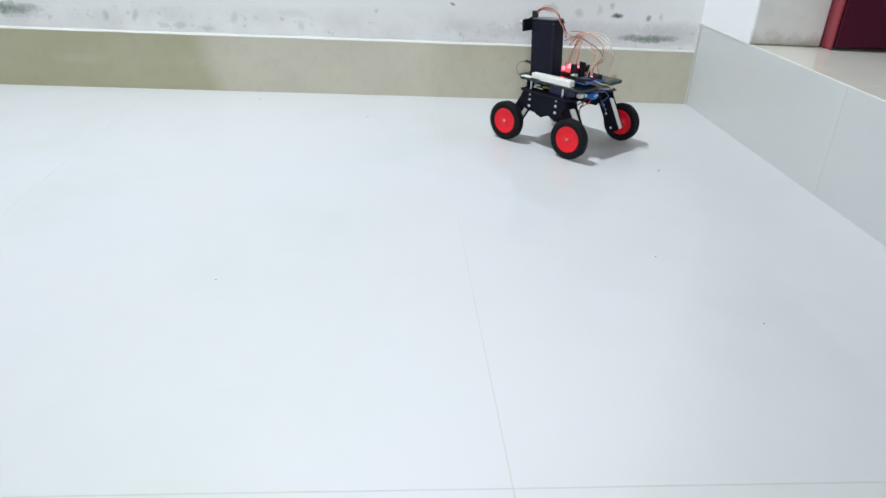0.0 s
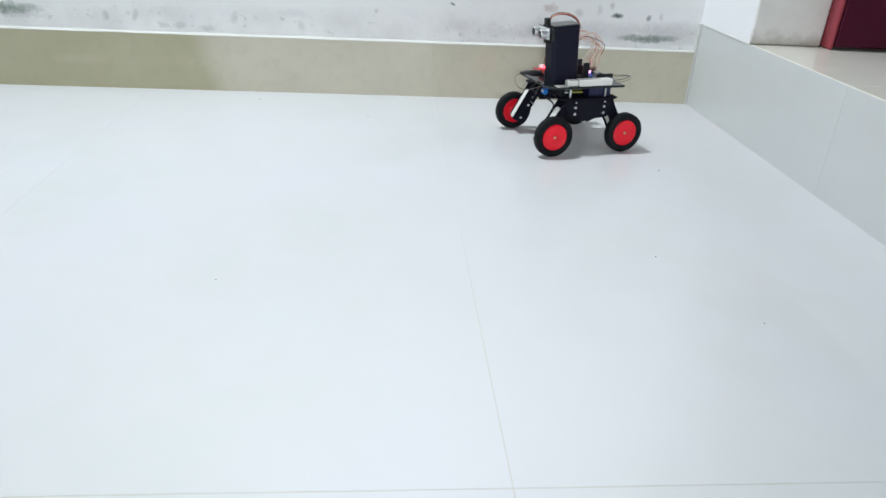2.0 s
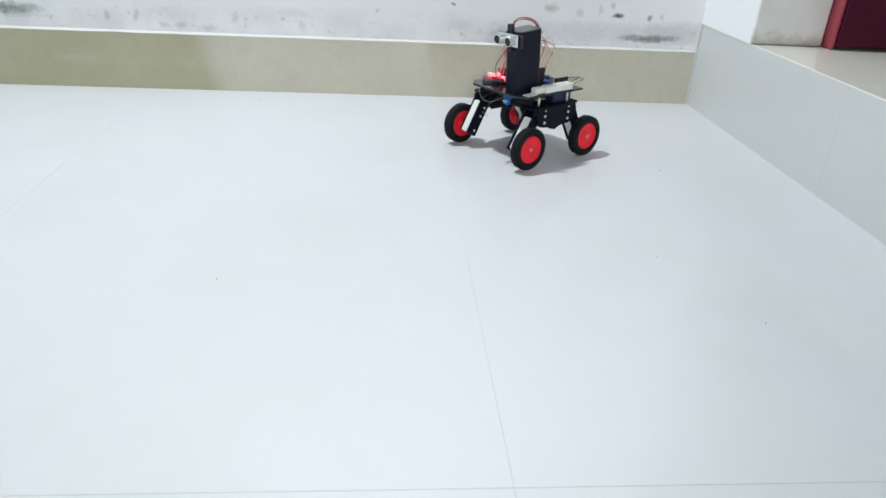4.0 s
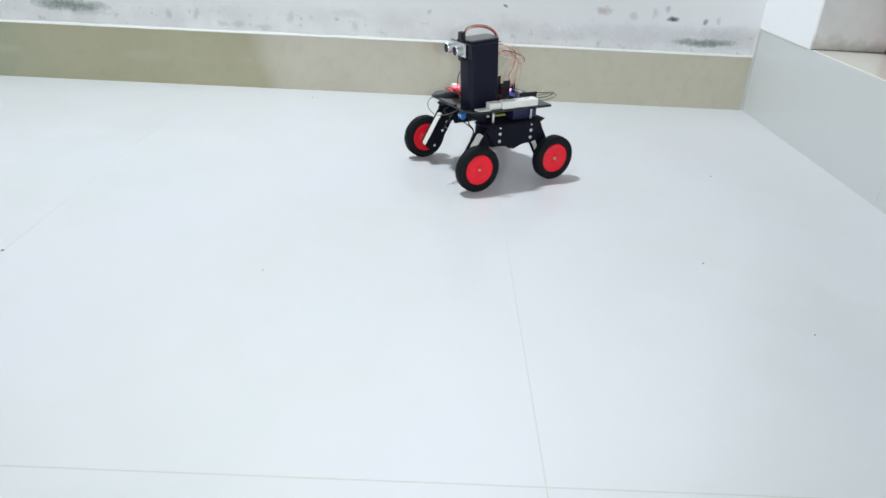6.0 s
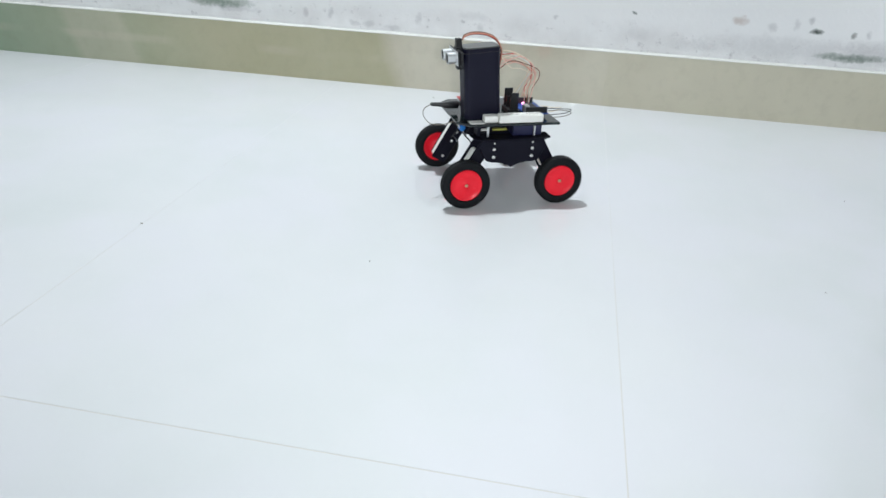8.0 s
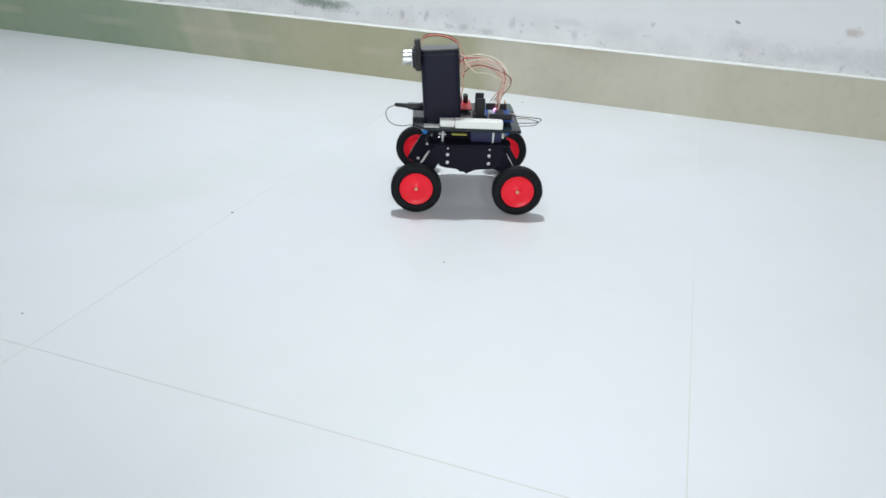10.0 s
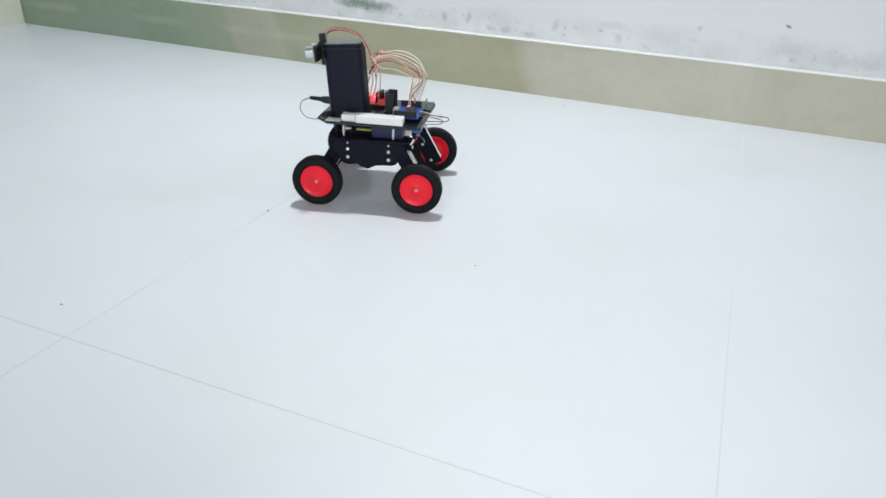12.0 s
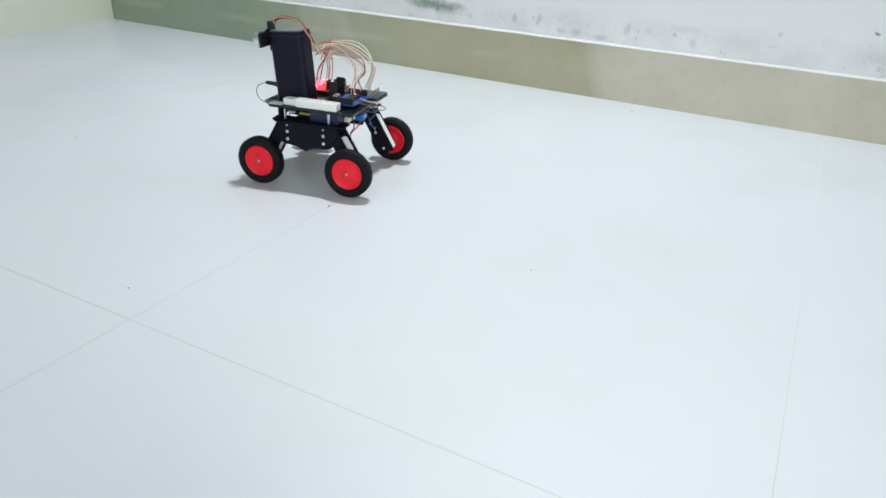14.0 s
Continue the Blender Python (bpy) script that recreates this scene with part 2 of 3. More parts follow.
WHITE_PLASTIC = surface("white_plastic", (0.86, 0.85, 0.81), 0.45, vary=0.10, scale=180, bump=0.05)
SILVER = surface("silver_metal", (0.72, 0.73, 0.74), 0.3, metal=0.9, vary=0.1, scale=200, bump=0.03)
STEEL = surface("bolt_steel", (0.75, 0.75, 0.74), 0.35, metal=0.6, vary=0.1, scale=200)
MESH_BLACK = surface("dark_mesh", (0.02, 0.02, 0.025), 0.6, vary=0.4, scale=900, bump=0.4)
BOARD_GREEN_SHEEN = surface("board_green_sheen", (0.008, 0.05, 0.045), 0.3, vary=0.3, scale=300, bump=0.08)
BLUE_BOARD = surface("blue_circuit_board", (0.014, 0.07, 0.34), 0.4, vary=0.3, scale=300, bump=0.08)
RED_BOARD = surface("red_circuit_board", (0.42, 0.03, 0.035), 0.35, vary=0.3, scale=300, bump=0.08)
NAVY = surface("navy_plastic", (0.008, 0.010, 0.055), 0.4, vary=0.3, scale=160, bump=0.06)
BLUE_BLOCK = surface("bright_blue_plastic", (0.02, 0.20, 0.60), 0.4, vary=0.2, scale=200, bump=0.05)
BLACK_PLASTIC = surface("black_plastic", (0.008, 0.008, 0.010), 0.45, vary=0.2, scale=200, bump=0.05)
BRASS = surface("pale_brass", (0.72, 0.55, 0.33), 0.35, metal=0.7, vary=0.1, scale=200)
YELLOW_GLINT = surface("yellow_glint", (0.50, 0.49, 0.11), 0.3, vary=0.2, scale=200)
WIRES = {
    "red": surface("red_wire", (0.55, 0.05, 0.04), 0.4, bump=0), "orange": surface("orange_wire", (0.66, 0.33, 0.23), 0.4, bump=0),
    "brown": surface("brown_wire", (0.20, 0.07, 0.04), 0.4, bump=0), "cream": surface("cream_wire", (0.80, 0.70, 0.55), 0.4, bump=0),
    "white": surface("white_wire", (0.75, 0.74, 0.70), 0.4, bump=0), "pink": surface("pink_wire", (0.80, 0.46, 0.38), 0.4, bump=0),
    "black": surface("black_wire", (0.015, 0.015, 0.017), 0.4, bump=0), "grey": surface("grey_wire", (0.16, 0.14, 0.11), 0.4, bump=0),
    "blue": surface("blue_wire", (0.04, 0.13, 0.45), 0.4, bump=0)}
RED_GLOW = glowing("red_led", (1.0, 0.035, 0.05), 34.0)
PINK_GLOW = glowing("pink_white_led", (1.0, 0.36, 0.66), 7.0)


# ---- mesh helpers ----
def part(name, bm, material, parent=None, label="", smooth=False):
    mesh = bpy.data.meshes.new(name)
    bmesh.ops.recalc_face_normals(bm, faces=bm.faces)
    for f in bm.faces:
        f.smooth = smooth
    bm.to_mesh(mesh)
    bm.free()
    mesh.materials.append(material)
    ob = new(name, mesh)
    ob.parent = parent
    if label:
        tagged(ob, label)
    return ob


def box(x0, x1, y0, y1, z0, z1, bevel=0.0, m=None, bm=None, segments=1):
    bm = bm or bmesh.new()
    old = set(bm.verts)
    made = bmesh.ops.create_cube(bm, size=1, matrix=Matrix.LocRotScale(((x0 + x1) / 2, (y0 + y1) / 2, (z0 + z1) / 2), None, (abs(x1 - x0), abs(y1 - y0), abs(z1 - z0))))
    if bevel:
        edges = list({e for v in made["verts"] for e in v.link_edges})
        bmesh.ops.bevel(bm, geom=edges, offset=bevel, segments=segments, affect="EDGES")
    if m is not None:
        bmesh.ops.transform(bm, matrix=m, verts=[v for v in bm.verts if v not in old])
    return bm


def prism(outline, axis, a, b, bevel=0.0, bm=None):
    """An outline of (p, q) points pushed along an axis from a to b. axis y: points are (x, z); axis z: points are (x, y); axis x: (y, z)."""
    bm = bm or bmesh.new()
    put = {"y": lambda p, q, d: (p, d, q), "z": lambda p, q, d: (p, q, d), "x": lambda p, q, d: (d, p, q)}[axis]
    lo = [bm.verts.new(put(p, q, a)) for p, q in outline]
    hi = [bm.verts.new(put(p, q, b)) for p, q in outline]
    faces = [bm.faces.new(lo), bm.faces.new(hi)]
    n = len(outline)
    for i in range(n):
        faces.append(bm.faces.new((lo[i], lo[(i + 1) % n], hi[(i + 1) % n], hi[i])))
    if bevel:
        bmesh.ops.bevel(bm, geom=list({e for f in faces for e in f.edges}), offset=bevel, segments=1, affect="EDGES")
    return bm


def lathe(profile, m=None, n=40, bm=None):
    """(radius, height) points turned about z."""
    bm = bm or bmesh.new()
    m = m or Matrix()
    rings = []
    for r, h in profile:
        if r < 1e-6:
            rings.append([bm.verts.new(m @ Vector((0, 0, h)))])
        else:
            rings.append([bm.verts.new(m @ Vector((r * math.cos(6.283185 * i / n), r * math.sin(6.283185 * i / n), h))) for i in range(n)])
    for a, b in zip(rings, rings[1:]):
        for i in range(n):
            j = (i + 1) % n
            if len(a) == 1 and len(b) == 1:
                continue
            if len(a) == 1:
                bm.faces.new((a[0], b[i], b[j]))
            elif len(b) == 1:
                bm.faces.new((a[i], a[j], b[0]))
            else:
                bm.faces.new((a[i], a[j], b[j], b[i]))
    return bm


def tube(points, r, n=8, steps=8, bm=None):
    """A round wire through the points."""
    bm = bm or bmesh.new()
    p = [Vector(q) for q in points]
    p = [p[0] * 2 - p[1]] + p + [p[-1] * 2 - p[-2]]
    path = []
    for i in range(1, len(p) - 2):
        for s in range(steps):
            t = s / steps
            path.append(0.5 * (2 * p[i] + (p[i + 1] - p[i - 1]) * t + (2 * p[i - 1] - 5 * p[i] + 4 * p[i + 1] - p[i + 2]) * t * t
                               + (3 * p[i] - p[i - 1] - 3 * p[i + 1] + p[i + 2]) * t ** 3))
    path.append(p[-2])
    rings = []
    side = Vector((0.3, 0.9, 0.2))
    for i, q in enumerate(path):
        d = (path[min(i + 1, len(path) - 1)] - path[max(i - 1, 0)]).normalized()
        side = (side - d * side.dot(d)).normalized()
        up = d.cross(side)
        rings.append([bm.verts.new(q + (side * math.cos(6.283185 * k / n) + up * math.sin(6.283185 * k / n)) * r) for k in range(n)])
    for a, b in zip(rings, rings[1:]):
        for k in range(n):
            bm.faces.new((a[k], a[(k + 1) % n], b[(k + 1) % n], b[k]))
    bm.faces.new(rings[0])
    bm.faces.new(rings[-1])
    return bm


def structure(ob, label, category):
    return tagged(ob, label, category, "", "structure")


def thing(name, label, category, group=""):
    return tagged(new(name), label, category, group)


# ---- the room ----
X_LEFT, Y_REAR, CEIL = -2.620, -4.3, 2.8
SKIRT, RISER = 0.1155, 0.176
DOOR_A, DOOR_B, DOOR_TOP = -0.226, -1.13, 2.25

structure(part("wall_back", box(X_LEFT - 0.15, 1.45, 0.009, 0.16, -0.05, CEIL), DAMP_WALL), "white painted wall with damp stains and mould above the skirting", "wall")
# side wall, rear wall and ceiling paints are unseen, darkened to cut bounce
structure(part("wall_left", box(X_LEFT - 0.16, X_LEFT, Y_REAR, 0.009, -0.05, CEIL), UNSEEN_WALL), "plain side wall, its unseen paint darkened to cut bounce light", "wall")
structure(part("wall_rear", box(X_LEFT - 0.15, 1.45, Y_REAR - 0.15, Y_REAR, -0.05, CEIL), UNSEEN_WALL), "plain unseen wall closing the room, darkened to cut bounce light", "wall")
structure(part("ceiling", box(X_LEFT - 0.15, 1.45, Y_REAR - 0.15, 0.16, CEIL + 0.002, CEIL + 0.12), UNSEEN_CEILING), "unseen ceiling, darkened to cut bounce light", "ceiling")
bm = box(0.012, 0.132, DOOR_A, 0.009, RISER, CEIL)
box(0.012, 0.132, Y_REAR, DOOR_B, RISER, CEIL, bm=bm)
box(0.012, 0.132, DOOR_B, DOOR_A, DOOR_TOP, CEIL, bm=bm)
box(0.012, 1.30, Y_REAR, 0.009, -0.05, RISER - 0.012, bm=bm)
wall_right = structure(part("wall_right", bm, WHITE_WALL), "white painted wall with a raised doorway", "wall")
part("pier_face", box(0.0, 0.0118, DOOR_A, 0.009, RISER, CEIL, 0.001), PIER_PAINT, wall_right, "bright white plastered pier beside the doorway")
part("jamb", box(-0.004, 0.134, DOOR_A - 0.006, DOOR_A - 0.0002, RISER + 0.001, DOOR_TOP, 0.002), JAMB_PLASTER, wall_right, "greyed grubby plaster door reveal")
part("far_jamb", box(0.0, 0.134, DOOR_B + 0.0002, DOOR_B + 0.006, RISER + 0.001, DOOR_TOP, 0.002), JAMB_PLASTER, wall_right, "greyed plaster door reveal")


def doorway():
    door = thing("door_1", "open dark maroon wooden door in a red painted frame", "door")
    tagged(door, kind="structure")
    for y0, y1 in ((DOOR_A - 0.034, DOOR_A - 0.0005), (DOOR_B + 0.0005, DOOR_B + 0.034)):
        part("frame_post", box(0.135, 0.144, y0, y1, RISER + 0.001, DOOR_TOP, 0.003), MAROON_LIT, door, "red painted frame post")
    part("frame_head", box(0.135, 0.144, DOOR_B + 0.034, DOOR_A - 0.034, DOOR_TOP - 0.05, DOOR_TOP, 0.003), MAROON_LIT, door, "red painted frame head")
    leaf = part("leaf", box(0.1445, 0.960, DOOR_A - 0.036, DOOR_A - 0.003, RISER + 0.006, DOOR_TOP - 0.052, 0.002), MAROON_SHADED, door, "panelled leaf standing open, its shade painted in as dark maroon")
    for z0, z1 in ((RISER + 0.14, 0.95), (1.1, DOOR_TOP - 0.2)):
        part("panel", box(0.27, 0.84, DOOR_A - 0.045, DOOR_A - 0.037, z0, z1, 0.005), MAROON_SHADED, leaf)


doorway()

# skirting along the back wall: cut tiles, several shades painted in as reflections
skirting = structure(part("baseboard", box(X_LEFT, -0.010, 0.004, 0.0088, 0.0, SKIRT - 0.002), WHITE_CEMENT), "glazed tile skirting with painted beige, olive and green reflections and a white cement top", "baseboard")
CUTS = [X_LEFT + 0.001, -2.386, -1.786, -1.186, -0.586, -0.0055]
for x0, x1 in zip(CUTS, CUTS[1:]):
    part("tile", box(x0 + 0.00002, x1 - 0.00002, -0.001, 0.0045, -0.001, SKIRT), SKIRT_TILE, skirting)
bm = bmesh.new()
N = 130
rows_ = []
for i in range(N + 1):
    x = X_LEFT + (-0.004 - X_LEFT) * i / N
    w = noise.noise(Vector((x * 14, 0, 3)))
    rows_.append([bm.verts.new((x, -0.0015 + 0.0008 * w, SKIRT - 0.0005)), bm.verts.new((x, -0.0005 + 0.001 * w, SKIRT + 0.0012 + 0.0006 * w)),
                  bm.verts.new((x, 0.0092, SKIRT + 0.0040 + 0.0018 * noise.noise(Vector((x * 9, 5, 0))))), bm.verts.new((x, 0.0092, SKIRT - 0.0005))])
for a, b in zip(rows_, rows_[1:]):
    for k in range(4):
        bm.faces.new((a[k], a[(k + 1) % 4], b[(k + 1) % 4], b[k]))
part("cement_fillet", bm, WHITE_CEMENT, skirting, "white cement line along the tile tops", smooth=True)
part("corner_joint", prism([(-0.0056, -0.0014), (0.0004, -0.0014), (0.0004, 0.0088), (-0.0056, 0.0088)], "z", 0.0005, RISER + 0.001, 0.001), WHITE_CEMENT, skirting, "white cement corner joint")

left_skirting = structure(part("baseboard", box(X_LEFT + 0.0002, X_LEFT + 0.004, Y_REAR, -0.003, 0.0, 0.12), GROUT), "cream glazed tile skirting", "baseboard")
for i in range(7):
    y1 = -0.0025 - 0.6 * i
    part("tile", box(X_LEFT + 0.004, X_LEFT + 0.012, y1 - 0.5992, y1, -0.001, 0.125, 0.0003), CREAM_TILE, left_skirting)

# riser below the doorway and its sill
riser = structure(part("riser", box(0.006, 0.0118, Y_REAR, -0.001, 0.0, RISER - 0.006), PANEL_TILE), "pale grey glazed tile riser below the doorway", "baseboard")
for y0, y1 in ((-0.54385, -0.0005), (-1.1435, -0.54415), (-1.7435, -1.1445), (-2.3435, -1.7445), (-2.9435, -2.3445), (-3.5435, -2.9445), (-4.2995, -3.5445)):
    part("tile", box(0.0, 0.0065, y0, y1, -0.001, RISER - 0.001, 0.0002), PANEL_TILE, riser)
sill = structure(part("sill", box(0.012, 1.30, DOOR_B - 0.2, DOOR_A + 0.0, RISER - 0.0118, RISER - 0.003), GROUT), "cream tiled door sill", "sill")
for y0, y1 in ((-0.5438, DOOR_A - 0.0005), (DOOR_B + 0.0005, -0.5442)):
    part("tile", box(0.0012, 1.30, y0, y1, RISER - 0.0028, RISER + 0.0004, 0.0002), SILL_TILE, sill)
bm = bmesh.new()
box(-0.0012, 0.0, DOOR_A, -0.006, RISER - 0.0022, RISER + 0.0012, 0.0005, bm=bm)
part("cement_line", bm, WHITE_CEMENT, sill, "white cement line at the foot of the pier")
structure(part("wall_beyond", box(1.30, 1.45, Y_REAR, 0.16, -0.05, CEIL), WHITE_WALL), "plain wall beyond the doorway", "wall")

# floor
floor = structure(part("floor", box(X_LEFT, 0.012, Y_REAR, 0.009, -0.05, -0.0002), FLOOR_GROUT), "polished white floor tiles with thin grey joints", "floor")
JX = [X_LEFT + 0.001, -2.382, -1.782, -1.182, -0.582, 0.0116]
JY = [0.0086, -1.146, -2.346, -3.546, Y_REAR + 0.001]
for x0, x1 in zip(JX, JX[1:]):
    for y1, y0 in zip(JY, JY[1:]):
        part("tile", box(x0 + 0.0006, x1 - 0.0006, y0 + 0.0007, y1 - 0.0007, -0.009, 0.0), FLOOR_TILE, floor)

# specks of dirt on the floor
rng = random.Random(4)
bm = bmesh.new()
SPECKS = [(-0.948, -0.064, 3.2), (-0.337, -0.762, 1.6), (-0.269, -0.917, 1.4), (-0.872, -0.829, 1.4), (-0.22, -0.443, 1.8), (-1.183, -0.808, 3.0), (-1.233, -1.104, 1.8),
          (-2.575, -0.02, 11), (-1.71, -0.81, 3.0), (-1.20, -1.30, 1.2), (-0.72, -0.17, 1.3)]
for x, y, r in SPECKS:
    pts = [(x + r * 0.00055 * rng.uniform(0.6, 1.3) * math.cos(a), y + r * 0.0005 * rng.uniform(0.6, 1.3) * math.sin(a)) for a in (i * 6.283 / 7 for i in range(7))]
    prism(pts, "z", 0.0, 0.0008, bm=bm)
tagged(part("dirt_specks", bm, DIRT), "small dark dirt specks lying on the white floor", "dirt", kind="stuff")


# ---- the rover ----
R, TOP, RAISE = 0.0350, 0.1135, 0.0015
rover = thing("robot_rover", "black four-wheeled hobby robot with red hubs and loose wiring", "robot")
TYRE = [(0.0235, -0.0066), (0.0262, -0.0078), (0.0308, -0.0082), (0.0335, -0.0070), (0.0346, -0.0046), (0.0350, -0.0010), (0.0350, 0.0010), (0.0346, 0.0046), (0.0335, 0.0070), (0.0308, 0.0082), (0.0262, 0.0078), (0.0235, 0.0066), (0.0228, 0.004), (0.0228, -0.004), (0.0235, -0.0066)]
RIM = [(0.0000, 0.0060), (0.0039, 0.0060), (0.0049, 0.0052), (0.0146, 0.0046), (0.0199, 0.0052), (0.0216, 0.0070), (0.0226, 0.0072), (0.0230, 0.0040), (0.0230, -0.0040), (0.0226, -0.0072), (0.0209, -0.0064), (0.0185, -0.0030), (0.0049, -0.0030), (0.0044, -0.0065), (0.0000, -0.0065)]
WHEELS = []
for u, side, spin in ((0.0702, 1, 0.0), (-0.0702, 1, 37.0), (0.0690, -1, 80.0), (-0.070, -1, 15.0)):
    turn = pose(0, 0, 0, -90 * side)
    wheel = part("wheel", lathe(RIM, turn, 48), RED_HUB, rover, "red plastic wheel hub", smooth=True)
    bm = lathe(TYRE, turn, 72)
    for k in range(60):
        for w in (-0.0048, 0.0, 0.0048):
            m = Matrix.Rotation(6.283185 * (k + (0.5 if w else 0)) / 60, 4, "Y") @ pose(0, w, 0.0349 - abs(w) * 0.06)
            box(-0.0010, 0.0010, -0.0016, 0.0016, -0.0004, 0.0002, m=m, bm=bm)
    part("tyre", bm, RUBBER, wheel, "black rubber tyre", smooth=True)
    part("axle_cap", lathe([(0, 0.0082), (0.0014, 0.0081), (0.0022, 0.0074), (0.0025, 0.0058), (0, 0.0058)], turn, 20), BRASS, wheel, "pale brass screw head", smooth=True)
    bm = bmesh.new()
    for k in range(5):
        m = Matrix.Rotation(6.283185 * k / 5, 4, "Y") @ pose(0, 0.0047 * side, 0)
        box(-0.0007, 0.0007, -0.0003, 0.0003, 0.006, 0.019, m=m, bm=bm)
    part("rib", bm, RED_HUB, wheel)
    WHEELS.append((wheel, u, 0.0850 * side, spin, side))

for side in (1, -1):

    def at(a, b):
        return (a, b) if side > 0 else (-b, -a)

    # rocker: side panel, flange and inner panel
    hem = [(0.050, 0.083), (0.046, 0.092), (-0.046, 0.092), (-0.050, 0.083), (-0.039, 0.0625), (-0.031, 0.0600), (-0.022, 0.0608), (-0.012, 0.0590), (-0.005, 0.0570), (0.001, 0.0525), (0.006, 0.0565), (0.010, 0.0550), (0.014, 0.0595), (0.031, 0.0605), (0.039, 0.0630)]
    rocker = part("rocker", prism(hem, "y", *at(0.071, 0.0765), 0.0006), CHASSIS, rover, "black side panel of the suspension")
    part("flange", prism([(0.056, 0.0700 * side), (0.047, 0.0775 * side), (-0.047, 0.0775 * side), (-0.058, 0.0700 * side), (-0.058, 0.0480 * side), (0.058, 0.0480 * side)], "z", 0.0922, 0.0942, 0.0005), CHASSIS, rocker, "black top plate with tapered ends")
    part("inner_panel", prism([(0.046, 0.086), (0.042, 0.0918), (-0.042, 0.0918), (-0.046, 0.086), (-0.036, 0.064), (0.036, 0.064)], "y", *at(0.042, 0.046), 0.0005), CHASSIS, rocker)
    for u in (-0.0285, 0.0285):
        for z, r in ((0.0687, 0.0026), (0.0800, 0.0025), (0.0890, 0.0015)):
            m = pose(u, 0.0765 * side, z, -90 * side)
            part("bolt", lathe([(0, 0.0022), (r * 0.7, 0.0019), (r, 0.0010), (r, -0.0004), (0, -0.0004)], m, 12), STEEL, rocker, smooth=True)
    for s in (1, -1):
        half = 0.0702 if side > 0 else 0.0690 if s > 0 else 0.070
        top, foot = Vector((0.041 * s, 0, 0.083)), Vector((half * s, 0, R - 0.002))
        d = foot - top
        length, tilt = d.length, math.degrees(math.atan2(d.x, d.z))
        m = Matrix.Translation(top) @ pose(0, 0, 0, 0, tilt, 0)
        leg = part("leg", box(-0.0120, 0.0120, *at(0.0500, 0.0530), -0.006, length + 0.013, 0.0012, m=m), CHASSIS, rover, "black leg plate")
        part("outer_plate", box(-0.0095, 0.0095, *at(0.0702, 0.0726), -0.008, length + 0.010, 0.0006, m=m), CHASSIS, leg)
        part("gear_motor", box(-0.0095, 0.0095, *at(0.0532, 0.0700), 0.010, length + 0.011, 0.0020, m=m, segments=2), WHITE_PLASTIC, leg, "white gear motor housing")
        for w in (0.018, 0.034, length + 0.004):
            part("bolt", lathe([(0, 0.0016), (0.0018, 0.0014), (0.0024, 0.0005), (0.0024, -0.0003), (0, -0.0003)], m @ pose(0.003 * s, 0.0500 * side, w, 90 * side), 10), STEEL, leg, smooth=True)
        part("pin", tube([m @ Vector((0.002, 0.050 * side, 0.026)), m @ Vector((0.004, 0.043 * side, 0.027)), m @ Vector((0.006, 0.036 * side, 0.029))], 0.0007, 6, 3), SILVER, leg, "thin wire pin")
        part("axle", lathe([(0, 0), (0.0022, 0), (0.0022, 0.013), (0, 0.013)], pose(half * s, 0.066 * side, R - RAISE, -90 * side), 12), BLACK_PLASTIC, leg)

# cross body between the rockers, posts, and the deck
body = part("body", box(-0.036, 0.030, -0.0415, 0.0415, 0.0800, 0.0975, 0.003), CHASSIS, rover, "black chassis body")
part("upper_body", box(-0.044, 0.044, -0.050, 0.044, 0.0948, 0.1096, 0.002), CHASSIS, body)
for side in (1, -1):
    part("side_block", box(-0.045, -0.002, *((0.0445, 0.0645) if side > 0 else (-0.0645, -0.0505)), 0.0948, 0.1098, 0.0008), NAVY, body, "dark navy plastic box below the deck")
    part("side_lip", box(0.0450, 0.0500, *((0.0445, 0.0625) if side > 0 else (-0.0625, -0.0505)), 0.0948, 0.1098, 0.0008), CHASSIS, body)
part("cross_bar", lathe([(0, -0.07), (0.004, -0.07), (0.004, 0.07), (0, 0.07)], pose(0, 0, 0.074, 90), 16), CHASSIS, body, smooth=True)
for u in (-0.033, 0.036):
    for v in (-0.0665, 0.0665):
        part("post", lathe([(0, 0.0952), (0.0019, 0.0952), (0.0019, 0.1097), (0, 0.1097)], pose(u, v, 0), 6), SILVER, rover, "silver metal spacer post")
# strips below the deck, the glint there painted as yellow and white
for z0, z1 in ((0.0985, 0.1010), (0.1045, 0.1072)):
    part("yellow_strip", box(0.002, 0.023, 0.0442, 0.0500, z0, z1, 0.0005), YELLOW_GLINT, body, "yellow strip with its glint put into the colour")
    part("white_strip", box(0.031, 0.041, 0.0442, 0.0500, z0, z1, 0.0005), WHITE_PLASTIC, body, "white strip with its glint put into the colour")
part("under_board", box(-0.064, -0.0425, -0.035, 0.030, 0.1000, 0.1020, 0.0004), BLUE_BOARD, rover, "blue circuit board below the deck")
for u0, u1, v0, v1, z0, z1 in ((-0.062, -0.0445, -0.004, 0.013, 0.0880, 0.0998), (0.0555, 0.0640, 0.009, 0.023, 0.0900, 0.1000)):
    block = part("terminal", box(u0, u1, v0, v1, z0, z1, 0.0022, segments=2), BLUE_BLOCK, rover, "bright blue screw terminal")
    for k in (0.3, 0.7):
        part("screw", lathe([(0, 0.0006), (0.0019, 0.0005), (0.0022, -0.0004), (0, -0.0004)], pose(u0 if u0 < 0 else u1, v0 + (v1 - v0) * k, (z0 + z1) / 2 + 0.001, 0, -90 if u0 < 0 else 90, 0), 10), STEEL, block, smooth=True)
